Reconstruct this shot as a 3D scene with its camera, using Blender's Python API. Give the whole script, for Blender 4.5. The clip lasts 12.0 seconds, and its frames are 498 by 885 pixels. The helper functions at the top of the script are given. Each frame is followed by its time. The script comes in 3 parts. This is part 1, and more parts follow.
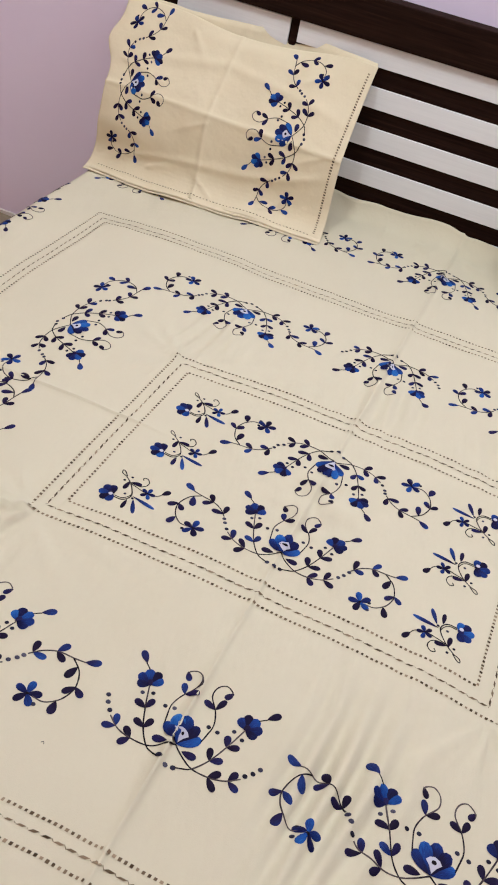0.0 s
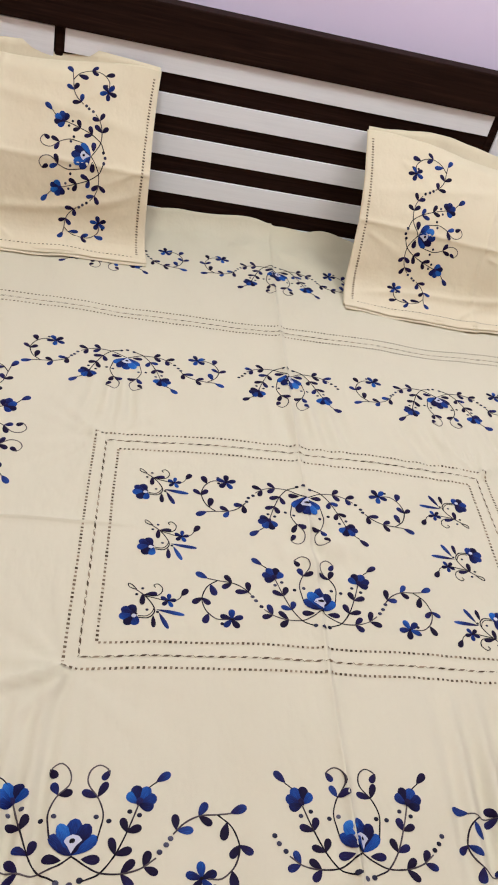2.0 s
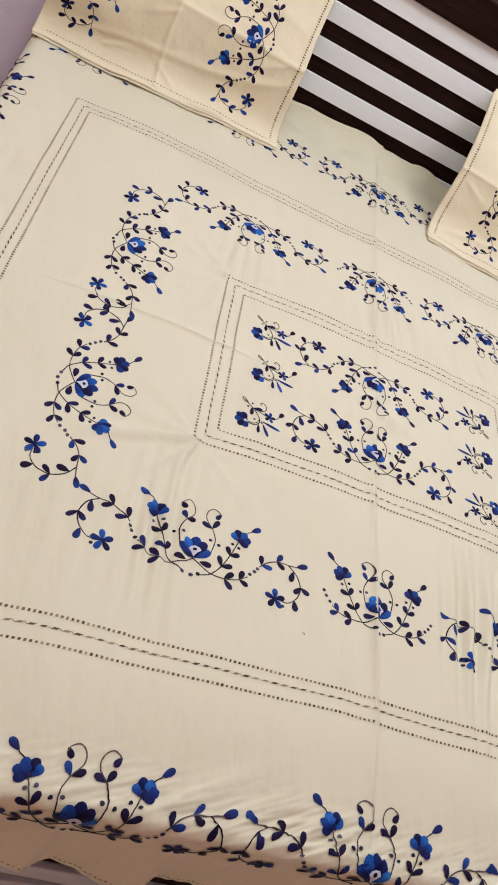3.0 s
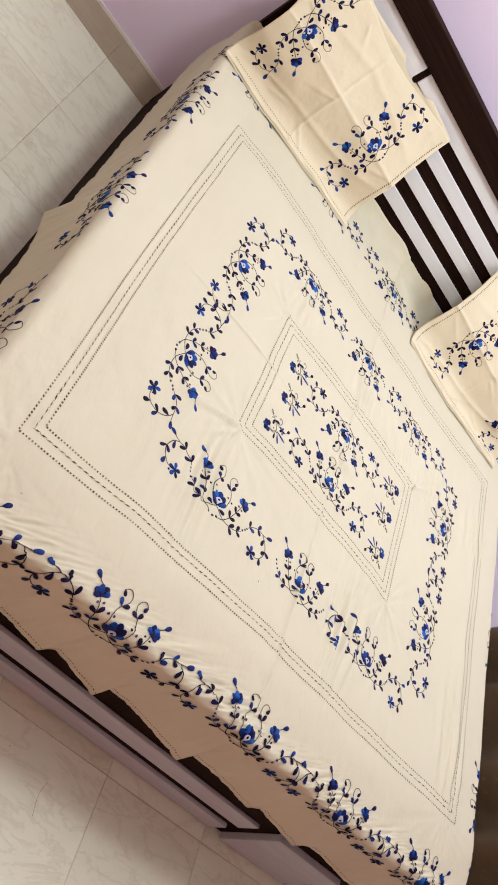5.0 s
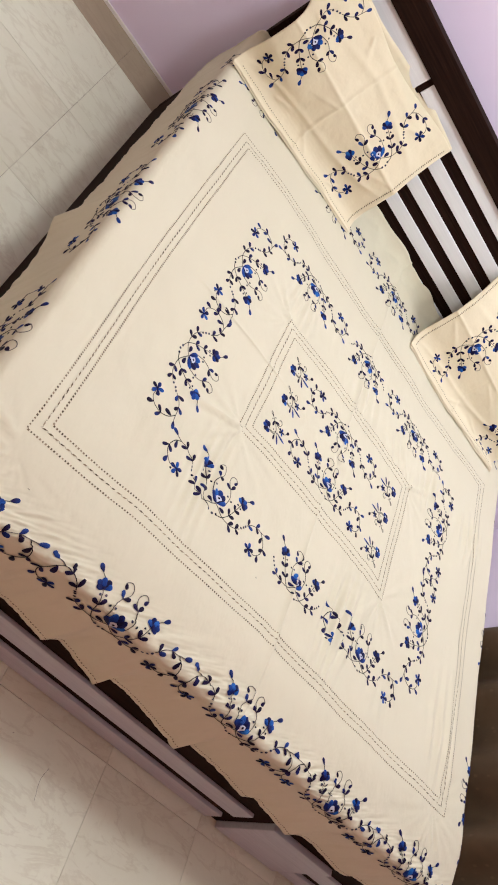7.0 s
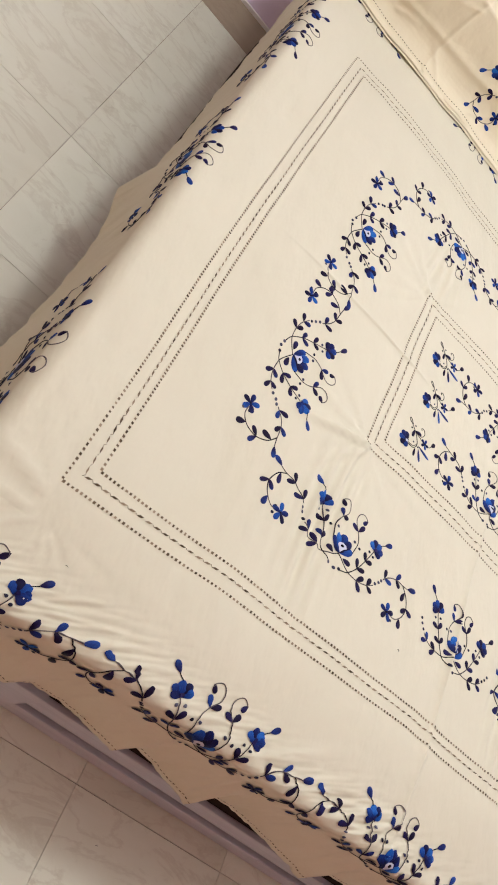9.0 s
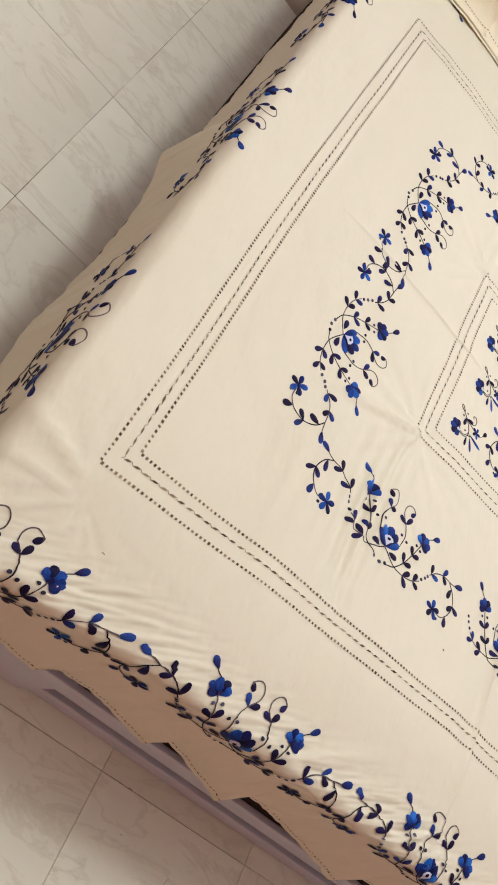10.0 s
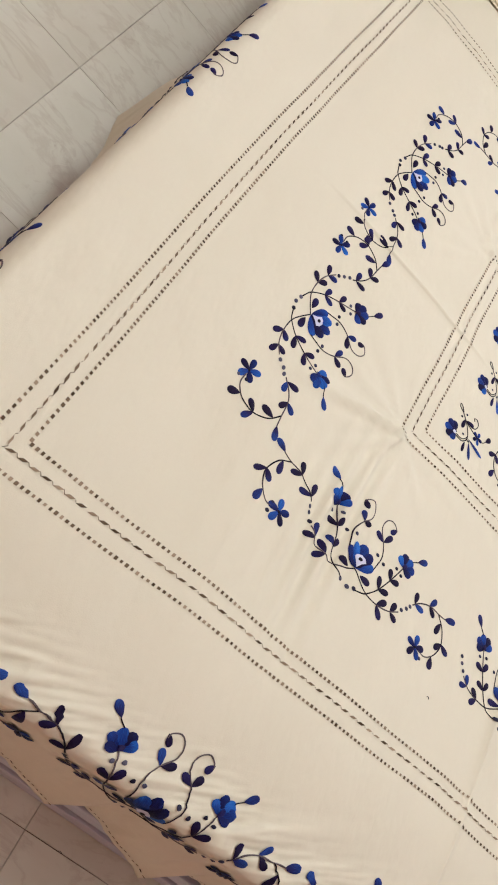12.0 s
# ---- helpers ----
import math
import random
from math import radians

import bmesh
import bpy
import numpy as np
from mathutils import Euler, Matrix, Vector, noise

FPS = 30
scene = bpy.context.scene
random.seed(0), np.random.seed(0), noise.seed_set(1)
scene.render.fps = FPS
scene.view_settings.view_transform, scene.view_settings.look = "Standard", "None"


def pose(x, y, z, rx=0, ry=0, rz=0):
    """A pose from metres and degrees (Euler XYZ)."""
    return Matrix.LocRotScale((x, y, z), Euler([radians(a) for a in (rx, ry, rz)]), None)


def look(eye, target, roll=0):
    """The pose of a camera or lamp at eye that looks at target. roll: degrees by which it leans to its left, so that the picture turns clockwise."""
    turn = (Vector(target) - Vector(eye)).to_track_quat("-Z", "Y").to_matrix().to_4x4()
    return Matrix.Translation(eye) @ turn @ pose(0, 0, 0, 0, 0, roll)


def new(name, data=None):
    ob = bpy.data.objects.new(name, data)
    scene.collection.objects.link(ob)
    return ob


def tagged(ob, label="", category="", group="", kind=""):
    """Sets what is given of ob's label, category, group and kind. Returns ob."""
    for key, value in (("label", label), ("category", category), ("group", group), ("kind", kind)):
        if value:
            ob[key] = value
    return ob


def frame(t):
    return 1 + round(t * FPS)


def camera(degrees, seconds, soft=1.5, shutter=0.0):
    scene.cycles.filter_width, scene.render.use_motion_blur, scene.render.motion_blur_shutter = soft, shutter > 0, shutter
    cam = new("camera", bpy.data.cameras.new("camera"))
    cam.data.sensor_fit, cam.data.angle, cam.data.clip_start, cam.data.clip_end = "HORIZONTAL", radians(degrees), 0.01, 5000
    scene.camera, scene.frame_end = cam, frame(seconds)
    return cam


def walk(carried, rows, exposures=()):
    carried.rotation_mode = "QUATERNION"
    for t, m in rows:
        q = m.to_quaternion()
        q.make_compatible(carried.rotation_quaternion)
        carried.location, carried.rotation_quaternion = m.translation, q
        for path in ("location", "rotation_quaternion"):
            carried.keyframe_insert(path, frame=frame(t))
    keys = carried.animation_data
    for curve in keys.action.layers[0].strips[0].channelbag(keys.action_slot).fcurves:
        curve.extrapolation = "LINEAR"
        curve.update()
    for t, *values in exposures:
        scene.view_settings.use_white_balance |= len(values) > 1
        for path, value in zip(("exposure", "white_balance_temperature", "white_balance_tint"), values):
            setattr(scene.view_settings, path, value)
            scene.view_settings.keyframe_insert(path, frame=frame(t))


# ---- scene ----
cam = camera(35.0, 12.0, 1.9)
PATH = [
    (0, (0.098, -0.905, 1.438), (-0.25, 0.542, 0.103), 13.3),
    (0.5, (0.004, -0.894, 1.429), (-0.135, 0.591, 0.096), 12.7),
    (1, (-0.09, -0.777, 1.419), (-0.171, 0.722, 0.097), 8.6),
    (1.5, (-0.202, -0.736, 1.422), (-0.059, 0.766, 0.11), 11.0),
    (2, (-0.386, -0.815, 1.432), (0.036, 0.674, 0.165), 16.1),
    (2.5, (-0.544, -0.967, 1.449), (0.017, 0.466, 0.171), 25.8),
    (3, (-0.689, -1.12, 1.485), (-0.099, 0.206, 0.109), 38.1),
    (3.5, (-0.852, -1.193, 1.554), (-0.146, 0.096, 0.198), 59.9),
    (3.7, (-0.933, -1.232, 1.564), (-0.168, 0.082, 0.265), 61.7),
    (5.3, (-1.274, -1.545, 1.638), (-0.334, -0.213, 0.479), 73.1),
    (5.5, (-1.288, -1.556, 1.634), (-0.369, -0.214, 0.471), 73.0),
    (6, (-1.287, -1.569, 1.632), (-0.327, -0.222, 0.507), 72.6),
    (6.5, (-1.28, -1.565, 1.632), (-0.329, -0.223, 0.494), 72.9),
    (6.7, (-1.279, -1.56, 1.679), (-0.33, -0.228, 0.528), 73.0),
    (8.3, (-1.103, -1.294, 1.582), (-0.228, -0.033, 0.3), 69.4),
    (8.5, (-1.086, -1.231, 1.522), (-0.244, 0.017, 0.205), 69.1),
    (9, (-1.086, -1.157, 1.432), (-0.323, 0.006, -0.004), 68.4),
    (9.5, (-1.103, -1.149, 1.401), (-0.343, -0.064, -0.097), 69.8),
    (10, (-1.091, -1.12, 1.361), (-0.327, -0.025, -0.127), 71.6),
    (10.5, (-1.041, -1.104, 1.33), (-0.301, 0.049, -0.127), 71.6),
    (11, (-0.982, -1.088, 1.319), (-0.292, 0.056, -0.169), 71.0),
    (11.5, (-0.91, -1.076, 1.303), (-0.213, 0.076, -0.175), 70.3),
    (12, (-0.895, -0.98, 1.273), (-0.246, 0.128, -0.261), 68.9),
]
walk(cam, [(t, look(eye, target, roll)) for t, eye, target, roll in PATH], [(0, -0.45), (2.0, -0.44), (3.5, -0.29), (5.5, -0.09), (8.5, -0.16), (10.0, -0.15), (12.0, -0.24)])

# ---- light ----
world = bpy.data.worlds.new("room_air")
scene.world = world
world.use_nodes = True
world.node_tree.nodes["Background"].inputs[0].default_value = (1.0, 0.93, 0.85, 1)
world.node_tree.nodes["Background"].inputs[1].default_value = 0.05


def bulb(name, place, radius, watts, colour):
    data = bpy.data.lights.new(name, "POINT")
    data.shadow_soft_size, data.energy, data.color = radius, watts, colour
    ob = new(name, data)
    ob.location = place
    return ob


bulb("ceiling_lamp", (-0.73, -0.02, 2.90), 0.13, 68, (0.930, 1.0, 1.045))
# added soft fill with no known fixture, evens the brightness across the bed
bulb("wide_fill_light", (0.75, 0.42, 2.48), 0.55, 76, (0.930, 1.0, 1.045))

# ---- materials ----


class Mat:
    """A node material with short ways to wire it."""

    def __init__(self, name, rough=0.6, metal=0.0, spec=0.4):
        self.m = bpy.data.materials.new(name)
        self.m.use_nodes = True
        self.t = self.m.node_tree
        self.b = self.t.nodes["Principled BSDF"]
        self.b.inputs["Roughness"].default_value = rough
        self.b.inputs["Metallic"].default_value = metal
        self.b.inputs["Specular IOR Level"].default_value = spec

    def node(self, kind, **inputs):
        n = self.t.nodes.new(kind)
        for k, v in inputs.items():
            n.inputs[k.replace("_", " ")].default_value = v
        return n

    def link(self, a, b):
        self.t.links.new(a, b)

    def coords(self, kind="Object", scale=(1, 1, 1)):
        c = self.node("ShaderNodeTexCoord")
        mp = self.node("ShaderNodeMapping")
        mp.inputs["Scale"].default_value = scale
        self.link(c.outputs[kind], mp.inputs["Vector"])
        return mp.outputs["Vector"]

    def noise(self, vec, scale, detail=4, rough=0.55, dist=0.0):
        n = self.node("ShaderNodeTexNoise", Scale=scale, Detail=detail, Roughness=rough, Distortion=dist)
        self.link(vec, n.inputs["Vector"])
        return n.outputs["Fac"]

    def ramp(self, fac, stops):
        r = self.node("ShaderNodeValToRGB")
        e = r.color_ramp.elements
        while len(e) < len(stops):
            e.new(0.5)
        for el, (p, c) in zip(e, stops):
            el.position, el.color = p, (*c, 1)
        self.link(fac, r.inputs["Fac"])
        return r.outputs["Color"]

    def mix(self, fac, a, b, kind="MIX"):
        n = self.t.nodes.new("ShaderNodeMix")
        n.data_type, n.blend_type = "RGBA", kind
        for v, k in ((fac, 0), (a, 6), (b, 7)):
            if hasattr(v, "node"):
                self.link(v, n.inputs[k])
            else:
                n.inputs[k].default_value = v if k == 0 else (*v, 1)
        return n.outputs[2]

    def math(self, op, a, b=0.0):
        n = self.t.nodes.new("ShaderNodeMath")
        n.operation = op
        for v, k in ((a, 0), (b, 1)):
            if hasattr(v, "node"):
                self.link(v, n.inputs[k])
            else:
                n.inputs[k].default_value = v
        return n.outputs[0]

    def colour(self, c):
        if hasattr(c, "node"):
            self.link(c, self.b.inputs["Base Color"])
        else:
            self.b.inputs["Base Color"].default_value = (*c, 1)

    def bump(self, height, strength, distance):
        n = self.node("ShaderNodeBump", Strength=strength, Distance=distance)
        self.link(height, n.inputs["Height"])
        self.link(n.outputs["Normal"], self.b.inputs["Normal"])

    def rough(self, fac, lo, hi):
        n = self.node("ShaderNodeMapRange")
        n.inputs["To Min"].default_value, n.inputs["To Max"].default_value = lo, hi
        self.link(fac, n.inputs["Value"])
        self.link(n.outputs[0], self.b.inputs["Roughness"])


def cotton(name, light, dark, scale=1.0):
    k = Mat(name, 0.85, spec=0.2)
    v = k.coords()
    big = k.noise(v, 3.5 * scale, 3)
    fine = k.noise(v, 260, 2)
    c = k.mix(k.math("MULTIPLY", big, 0.75), light, dark)
    k.colour(k.mix(k.math("MULTIPLY", fine, 0.10), c, (0.55, 0.43, 0.27)))
    folds = k.noise(k.coords(scale=(1, 0.45, 1)), 22, 3)
    h = k.math("ADD", k.math("MULTIPLY", k.noise(v, 700, 2), 0.03), k.math("MULTIPLY", folds, 0.55))
    k.bump(h, 0.6, 0.012)
    k.b.inputs["Sheen Weight"].default_value = 0.10
    k.b.inputs["Sheen Roughness"].default_value = 0.5
    glow = k.node("ShaderNodeBsdfTranslucent")
    glow.inputs["Color"].default_value = (0.84, 0.56, 0.34, 1)
    both = k.node("ShaderNodeMixShader")
    both.inputs[0].default_value = 0.13
    k.link(k.b.outputs[0], both.inputs[1])
    k.link(glow.outputs[0], both.inputs[2])
    k.link(both.outputs[0], k.t.nodes["Material Output"].inputs["Surface"])
    return k.m


SHEET = cotton("cream_cotton", (0.690, 0.655, 0.500), (0.655, 0.612, 0.452))
CASE = cotton("cream_pillow_cotton", (0.785, 0.712, 0.520), (0.75, 0.662, 0.462))


def satin(name, stops, shift=0.15):
    """Satin stitch: each petal its own shade, running lighter to the tip, in fine strands along its length."""
    k = Mat(name, 0.5, spec=0.08)
    g = k.node("ShaderNodeNewGeometry")
    wide = k.math("MULTIPLY", k.math("SUBTRACT", k.noise(k.coords(), 17, 2), 0.33), 1.4)
    f = k.math("ADD", k.math("MULTIPLY", g.outputs["Random Per Island"], 0.55), k.math("MULTIPLY", wide, 0.75))
    uv = k.coords("UV", (1, 1, 1))
    sep = k.node("ShaderNodeSeparateXYZ")
    k.link(uv, sep.inputs[0])
    f = k.math("ADD", f, k.math("MULTIPLY", sep.outputs["Y"], 8.0))
    strand = k.noise(k.coords("UV", (1.0, 0.09, 1)), 1500, 3, 0.6)
    f = k.math("ADD", k.math("SUBTRACT", f, shift), k.math("MULTIPLY", k.math("SUBTRACT", strand, 0.5), 0.75))
    k.colour(k.ramp(f, stops))
    k.bump(strand, 0.7, 0.0008)
    return k.m


BLUE = satin("variegated_blue_thread", [(0.12, (0.008, 0.004, 0.020)), (0.36, (0.014, 0.009, 0.052)), (0.52, (0.010, 0.022, 0.12)), (0.74, (0.018, 0.066, 0.28)), (1.0, (0.060, 0.13, 0.38))], 0.25)
FLOWER = satin("blue_flower_thread", [(0.14, (0.005, 0.003, 0.024)), (0.36, (0.006, 0.012, 0.085)), (0.56, (0.008, 0.038, 0.20)), (0.76, (0.012, 0.095, 0.36)), (1.0, (0.035, 0.17, 0.48))], 0.20)
STEM = satin("dark_stem_thread", [(0.25, (0.006, 0.004, 0.007)), (0.55, (0.022, 0.015, 0.022)), (0.85, (0.11, 0.085, 0.085))])
KNOT = satin("grey_blue_knot_thread", [(0.15, (0.010, 0.009, 0.020)), (0.5, (0.035, 0.035, 0.065)), (0.9, (0.15, 0.14, 0.18))])
PALE = satin("pale_eye_thread", [(0.2, (0.50, 0.50, 0.58)), (0.9, (0.70, 0.68, 0.70))])


def openwork():
    k = Mat("drawn_thread_openwork", 0.9, spec=0.1)
    g = k.node("ShaderNodeNewGeometry")
    k.colour(k.ramp(g.outputs["Random Per Island"], [(0.0, (0.065, 0.043, 0.025)), (0.6, (0.18, 0.128, 0.080)), (1.0, (0.36, 0.27, 0.175))]))
    return k.m


OPEN = openwork()


def wall_paint():
    k = Mat("lavender_wall_paint", 0.62, spec=0.3)
    v = k.coords()
    n = k.noise(v, 2.2, 4)
    k.colour(k.mix(n, (0.80, 0.69, 0.86), (0.84, 0.745, 0.90)))
    k.bump(k.noise(v, 90, 4), 0.12, 0.002)
    return k.m


# colour of the two unseen walls, chosen for the warm light they throw back
def bounce_paint(name, a, b):
    k = Mat(name, 0.7, spec=0.25)
    k.colour(k.mix(k.noise(k.coords(), 2.5, 4), a, b))
    return k.m


def plain_paint():
    k = Mat("white_ceiling_paint", 0.8, spec=0.2)
    k.colour(k.mix(k.noise(k.coords(), 3, 4), (0.76, 0.74, 0.70), (0.81, 0.79, 0.76)))
    return k.m


def dark_wood():
    k = Mat("dark_wenge_laminate", 0.6, spec=0.04)
    v = k.coords(scale=(1.2, 30, 30))
    n = k.noise(v, 5, 6, 0.6, 0.4)
    k.colour(k.ramp(n, [(0.3, (0.010, 0.004, 0.003)), (0.6, (0.020, 0.009, 0.006)), (0.8, (0.034, 0.016, 0.010))]))
    k.bump(n, 0.12, 0.001)
    k.rough(n, 0.6, 0.75)
    return k.m


def white_laminate():
    k = Mat("white_wood_grain_laminate", 0.5, spec=0.4)
    v = k.coords(scale=(1.0, 22, 22))
    n = k.noise(v, 6, 6, 0.65, 0.6)
    k.colour(k.ramp(n, [(0.3, (0.76, 0.78, 0.80)), (0.55, (0.80, 0.82, 0.84)), (0.8, (0.83, 0.85, 0.87))]))
    k.bump(n, 0.15, 0.001)
    return k.m


def grey_laminate():
    k = Mat("greyish_white_board", 0.42, spec=0.4)
    v = k.coords(scale=(1.0, 18, 18))
    n = k.noise(v, 6, 6, 0.65, 0.5)
    k.colour(k.ramp(n, [(0.3, (0.40, 0.41, 0.45)), (0.7, (0.49, 0.50, 0.54))]))
    k.bump(n, 0.1, 0.001)
    return k.m


def marble(name, a, b, vein):
    k = Mat(name, 0.36, spec=0.35)
    o = k.node("ShaderNodeObjectInfo")
    c = k.node("ShaderNodeTexCoord")
    add = k.node("ShaderNodeVectorMath")
    add.operation = "MULTIPLY_ADD"
    add.inputs[1].default_value = (1, 1, 1)
    comb = k.node("ShaderNodeCombineXYZ")
    r = k.math("MULTIPLY", o.outputs["Random"], 40.0)
    for i in range(3):
        k.link(r, comb.inputs[i])
    k.link(c.outputs["Object"], add.inputs[0])
    k.link(comb.outputs[0], add.inputs[2])
    mp = k.node("ShaderNodeMapping")
    mp.inputs["Rotation"].default_value = (0, 0, 0.7)
    mp.inputs["Scale"].default_value = (1.1, 3.0, 1)
    k.link(add.outputs[0], mp.inputs["Vector"])
    v = mp.outputs["Vector"]
    cloud = k.noise(v, 5, 6, 0.6, 0.8)
    veins = k.ramp(k.noise(v, 3.6, 8, 0.62, 0.5), [(0.46, (0, 0, 0)), (0.50, (1, 1, 1)), (0.53, (0, 0, 0))])
    base = k.mix(cloud, a, b)
    tint = k.math("MULTIPLY", o.outputs["Random"], 0.25)
    base = k.mix(tint, base, vein)
    scuff = k.ramp(k.noise(add.outputs[0], 26, 6, 0.7, 1.2), [(0.55, (0, 0, 0)), (0.66, (1, 1, 1))])
    where = k.ramp(k.noise(add.outputs[0], 4.2, 3), [(0.45, (0, 0, 0)), (0.65, (1, 1, 1))])
    base = k.mix(k.math("MULTIPLY", k.math("MULTIPLY", scuff, where), 0.32), base, vein)
    k.colour(k.mix(k.math("MULTIPLY", veins, 0.24), base, vein))
    k.rough(cloud, 0.32, 0.48)
    k.bump(cloud, 0.04, 0.001)
    return k.m


def grout():
    k = Mat("dark_tile_joint", 0.9, spec=0.1)
    k.colour(k.ramp(k.noise(k.coords(), 4.5, 5), [(0.40, (0.05, 0.035, 0.02)), (0.50, (0.24, 0.19, 0.13)), (0.60, (0.56, 0.51, 0.42))]))
    return k.m


def curtain_cloth():
    k = Mat("dark_brown_curtain_cloth", 0.7, spec=0.25)
    v = k.coords()
    n = k.noise(v, 7, 4)
    dots = k.node("ShaderNodeTexVoronoi", Scale=26.0)
    k.link(k.coords(scale=(1, 1, 0.7)), dots.inputs["Vector"])
    spot = k.ramp(dots.outputs["Distance"], [(0.10, (1, 1, 1)), (0.2, (0, 0, 0))])
    base = k.mix(n, (0.055, 0.032, 0.018), (0.135, 0.082, 0.044))
    k.colour(k.mix(k.math("MULTIPLY", spot, 0.35), base, (0.16, 0.10, 0.055)))
    k.bump(k.noise(v, 200, 2), 0.2, 0.001)
    return k.m


# ROSE is an assumed colour that reddens the shade at the bed's foot
ROSE, WALL, CEIL, DARK, WHITE, GREY = bounce_paint("rose_bounce_wall", (0.76, 0.350, 0.262), (0.81, 0.390, 0.290)), wall_paint(), plain_paint(), dark_wood(), white_laminate(), grey_laminate()
TILE = marble("pale_marble_tile", (0.685, 0.685, 0.540), (0.785, 0.795, 0.660), (0.40, 0.34, 0.23))
BORDER = marble("tan_border_tile", (0.315, 0.255, 0.168), (0.39, 0.32, 0.225), (0.22, 0.17, 0.12))
GROUT, CURTAIN = grout(), curtain_cloth()
# assumed pink that throws warm light back on the sheet's left side
BLUSH = bounce_paint("pink_bounce_wall", (0.69, 0.55, 0.46), (0.74, 0.60, 0.51))


# ---- building helpers ----
def mesh_from(name, verts, faces, mats, slots=None, uvs=None, smooth=True):
    me = bpy.data.meshes.new(name)
    me.from_pydata([tuple(v) for v in verts], [], faces)
    for m in mats:
        me.materials.append(m)
    if slots:
        me.polygons.foreach_set("material_index", slots)
    if smooth:
        me.polygons.foreach_set("use_smooth", [True] * len(faces))
    if uvs:
        layer = me.uv_layers.new(name="UVMap")
        for loop in me.loops:
            layer.data[loop.index].uv = uvs[loop.vertex_index]
    me.update()
    return me


def part(name, me, parent, label=""):
    ob = new(name, me)
    ob.parent = parent
    return tagged(ob, label) if label else ob


def box_mesh(name, lo, hi, mat, bevel=0.004):
    bm = bmesh.new()
    bmesh.ops.create_cube(bm, size=1.0)
    for v in bm.verts:
        v.co = Vector([lo[i] + (v.co[i] + 0.5) * (hi[i] - lo[i]) for i in range(3)])
    if bevel:
        bmesh.ops.bevel(bm, geom=list(bm.edges), offset=bevel, segments=2, affect="EDGES", profile=0.6)
    me = bpy.data.meshes.new(name)
    bm.to_mesh(me)
    bm.free()
    me.materials.append(mat)
    return me


def empty(name, place=(0, 0, 0)):
    ob = new(name)
    ob.location = place
    ob.empty_display_size = 0.1
    return ob


def structure(name, lo, hi, mat, label):
    return tagged(new(name, box_mesh(name, lo, hi, mat, 0)), label, name.split("_")[0], kind="structure")


def smooth_curve(pts, step=0.0035):
    """A Catmull-Rom line through pts, sampled about every step."""
    p = [Vector((*q, 0)) for q in pts]
    p = [2 * p[0] - p[1]] + p + [2 * p[-1] - p[-2]]
    out = []
    for a, b, c, d in zip(p, p[1:], p[2:], p[3:]):
        n = max(2, int((c - b).length / step))
        for i in range(n):
            t = i / n
            out.append(0.5 * (2 * b + (c - a) * t + (2 * a - 5 * b + 4 * c - d) * t * t + (3 * b - a - 3 * c + d) * t ** 3))
    out.append(p[-2])
    return [(q.x, q.y) for q in out]


# ---- room ----
XL, XR, YB, YH, ZC = -2.75, 1.78, -3.0, 1.282, 3.05
structure("wall_north", (XL - 0.1, YH, -0.1), (XR + 0.1, YH + 0.12, ZC), WALL, "lavender painted wall behind the bed")
structure("wall_east", (XR, YB, -0.1), (XR + 0.12, YH, ZC), WALL, "lavender painted side wall")
# out of view; brightens the left hem and floor by bounce
structure("wall_west", (XL - 0.12, YB, -0.1), (XL, YH, ZC), BLUSH, "unseen side wall, pink coloured to bounce warm light")
# out of view; its red sends warm fill onto the hanging hem
structure("wall_south", (XL - 0.1, YB - 0.12, -0.1), (XR + 0.1, YB, ZC), ROSE, "unseen wall facing the bed, rose coloured to bounce warm light")
structure("ceiling", (XL - 0.1, YB - 0.1, ZC), (XR + 0.1, YH + 0.1, ZC + 0.1), CEIL, "plain white painted ceiling")
floor = structure("floor", (XL - 0.1, YB - 0.1, -0.12), (XR + 0.1, YH + 0.1, -0.004), GROUT, "pale marble tiled floor with thin dark joints")
structure("trim", (XL, YH - 0.008, 0), (XR, YH - 0.0005, 0.012), CEIL, "thin white line of trim along the wall foot")

# ---- bed ----
bed = tagged(empty("bed", (0, 0.1, 0)), "double bed with dark wenge frame and white slatted headboard", "bed")


def bed_part(name, lo, hi, mat, label="", bevel=0.004):
    ob = part(name, box_mesh(name, lo, hi, mat, bevel), bed, label)
    ob.location = (0, -0.1, 0)
    return ob


HB = 1.109         # front of the headboard
RAIL, RTOP = 0.928, 1.020
bed_part("headboard_backing", (-0.92, HB + 0.004, 0.02), (0.95, HB + 0.038, RTOP - 0.006), DARK, "dark wenge backing board")
bed_part("headboard_rail", (-0.93, HB - 0.012, RAIL), (0.96, HB + 0.040, RTOP), DARK, "dark wenge top rail")
for x in (-0.5145, 0.5455):
    bed_part("headboard_stile", (x - 0.0095, HB + 0.001, 0.30), (x + 0.0095, HB + 0.006, RAIL - 0.001), DARK)
for x in (-0.875, 0.905):
    bed_part("headboard_post", (x - 0.044, HB - 0.003, 0.0), (x + 0.044, HB + 0.015, RAIL - 0.001), DARK)
for i in range(6):
    top = RAIL - 0.002 - i * 0.0945
    bed_part("headboard_slat", (-0.503, HB - 0.001, top - 0.0497), (0.534, HB + 0.015, top), WHITE, "white wood-grain slat", 0.0015)
for a, b in ((-0.829, -0.526), (0.557, 0.859)):
    bed_part("headboard_panel", (a, HB - 0.001, 0.40), (b, HB + 0.015, RAIL - 0.003), WHITE, "plain white wood-grain panel", 0.0015)
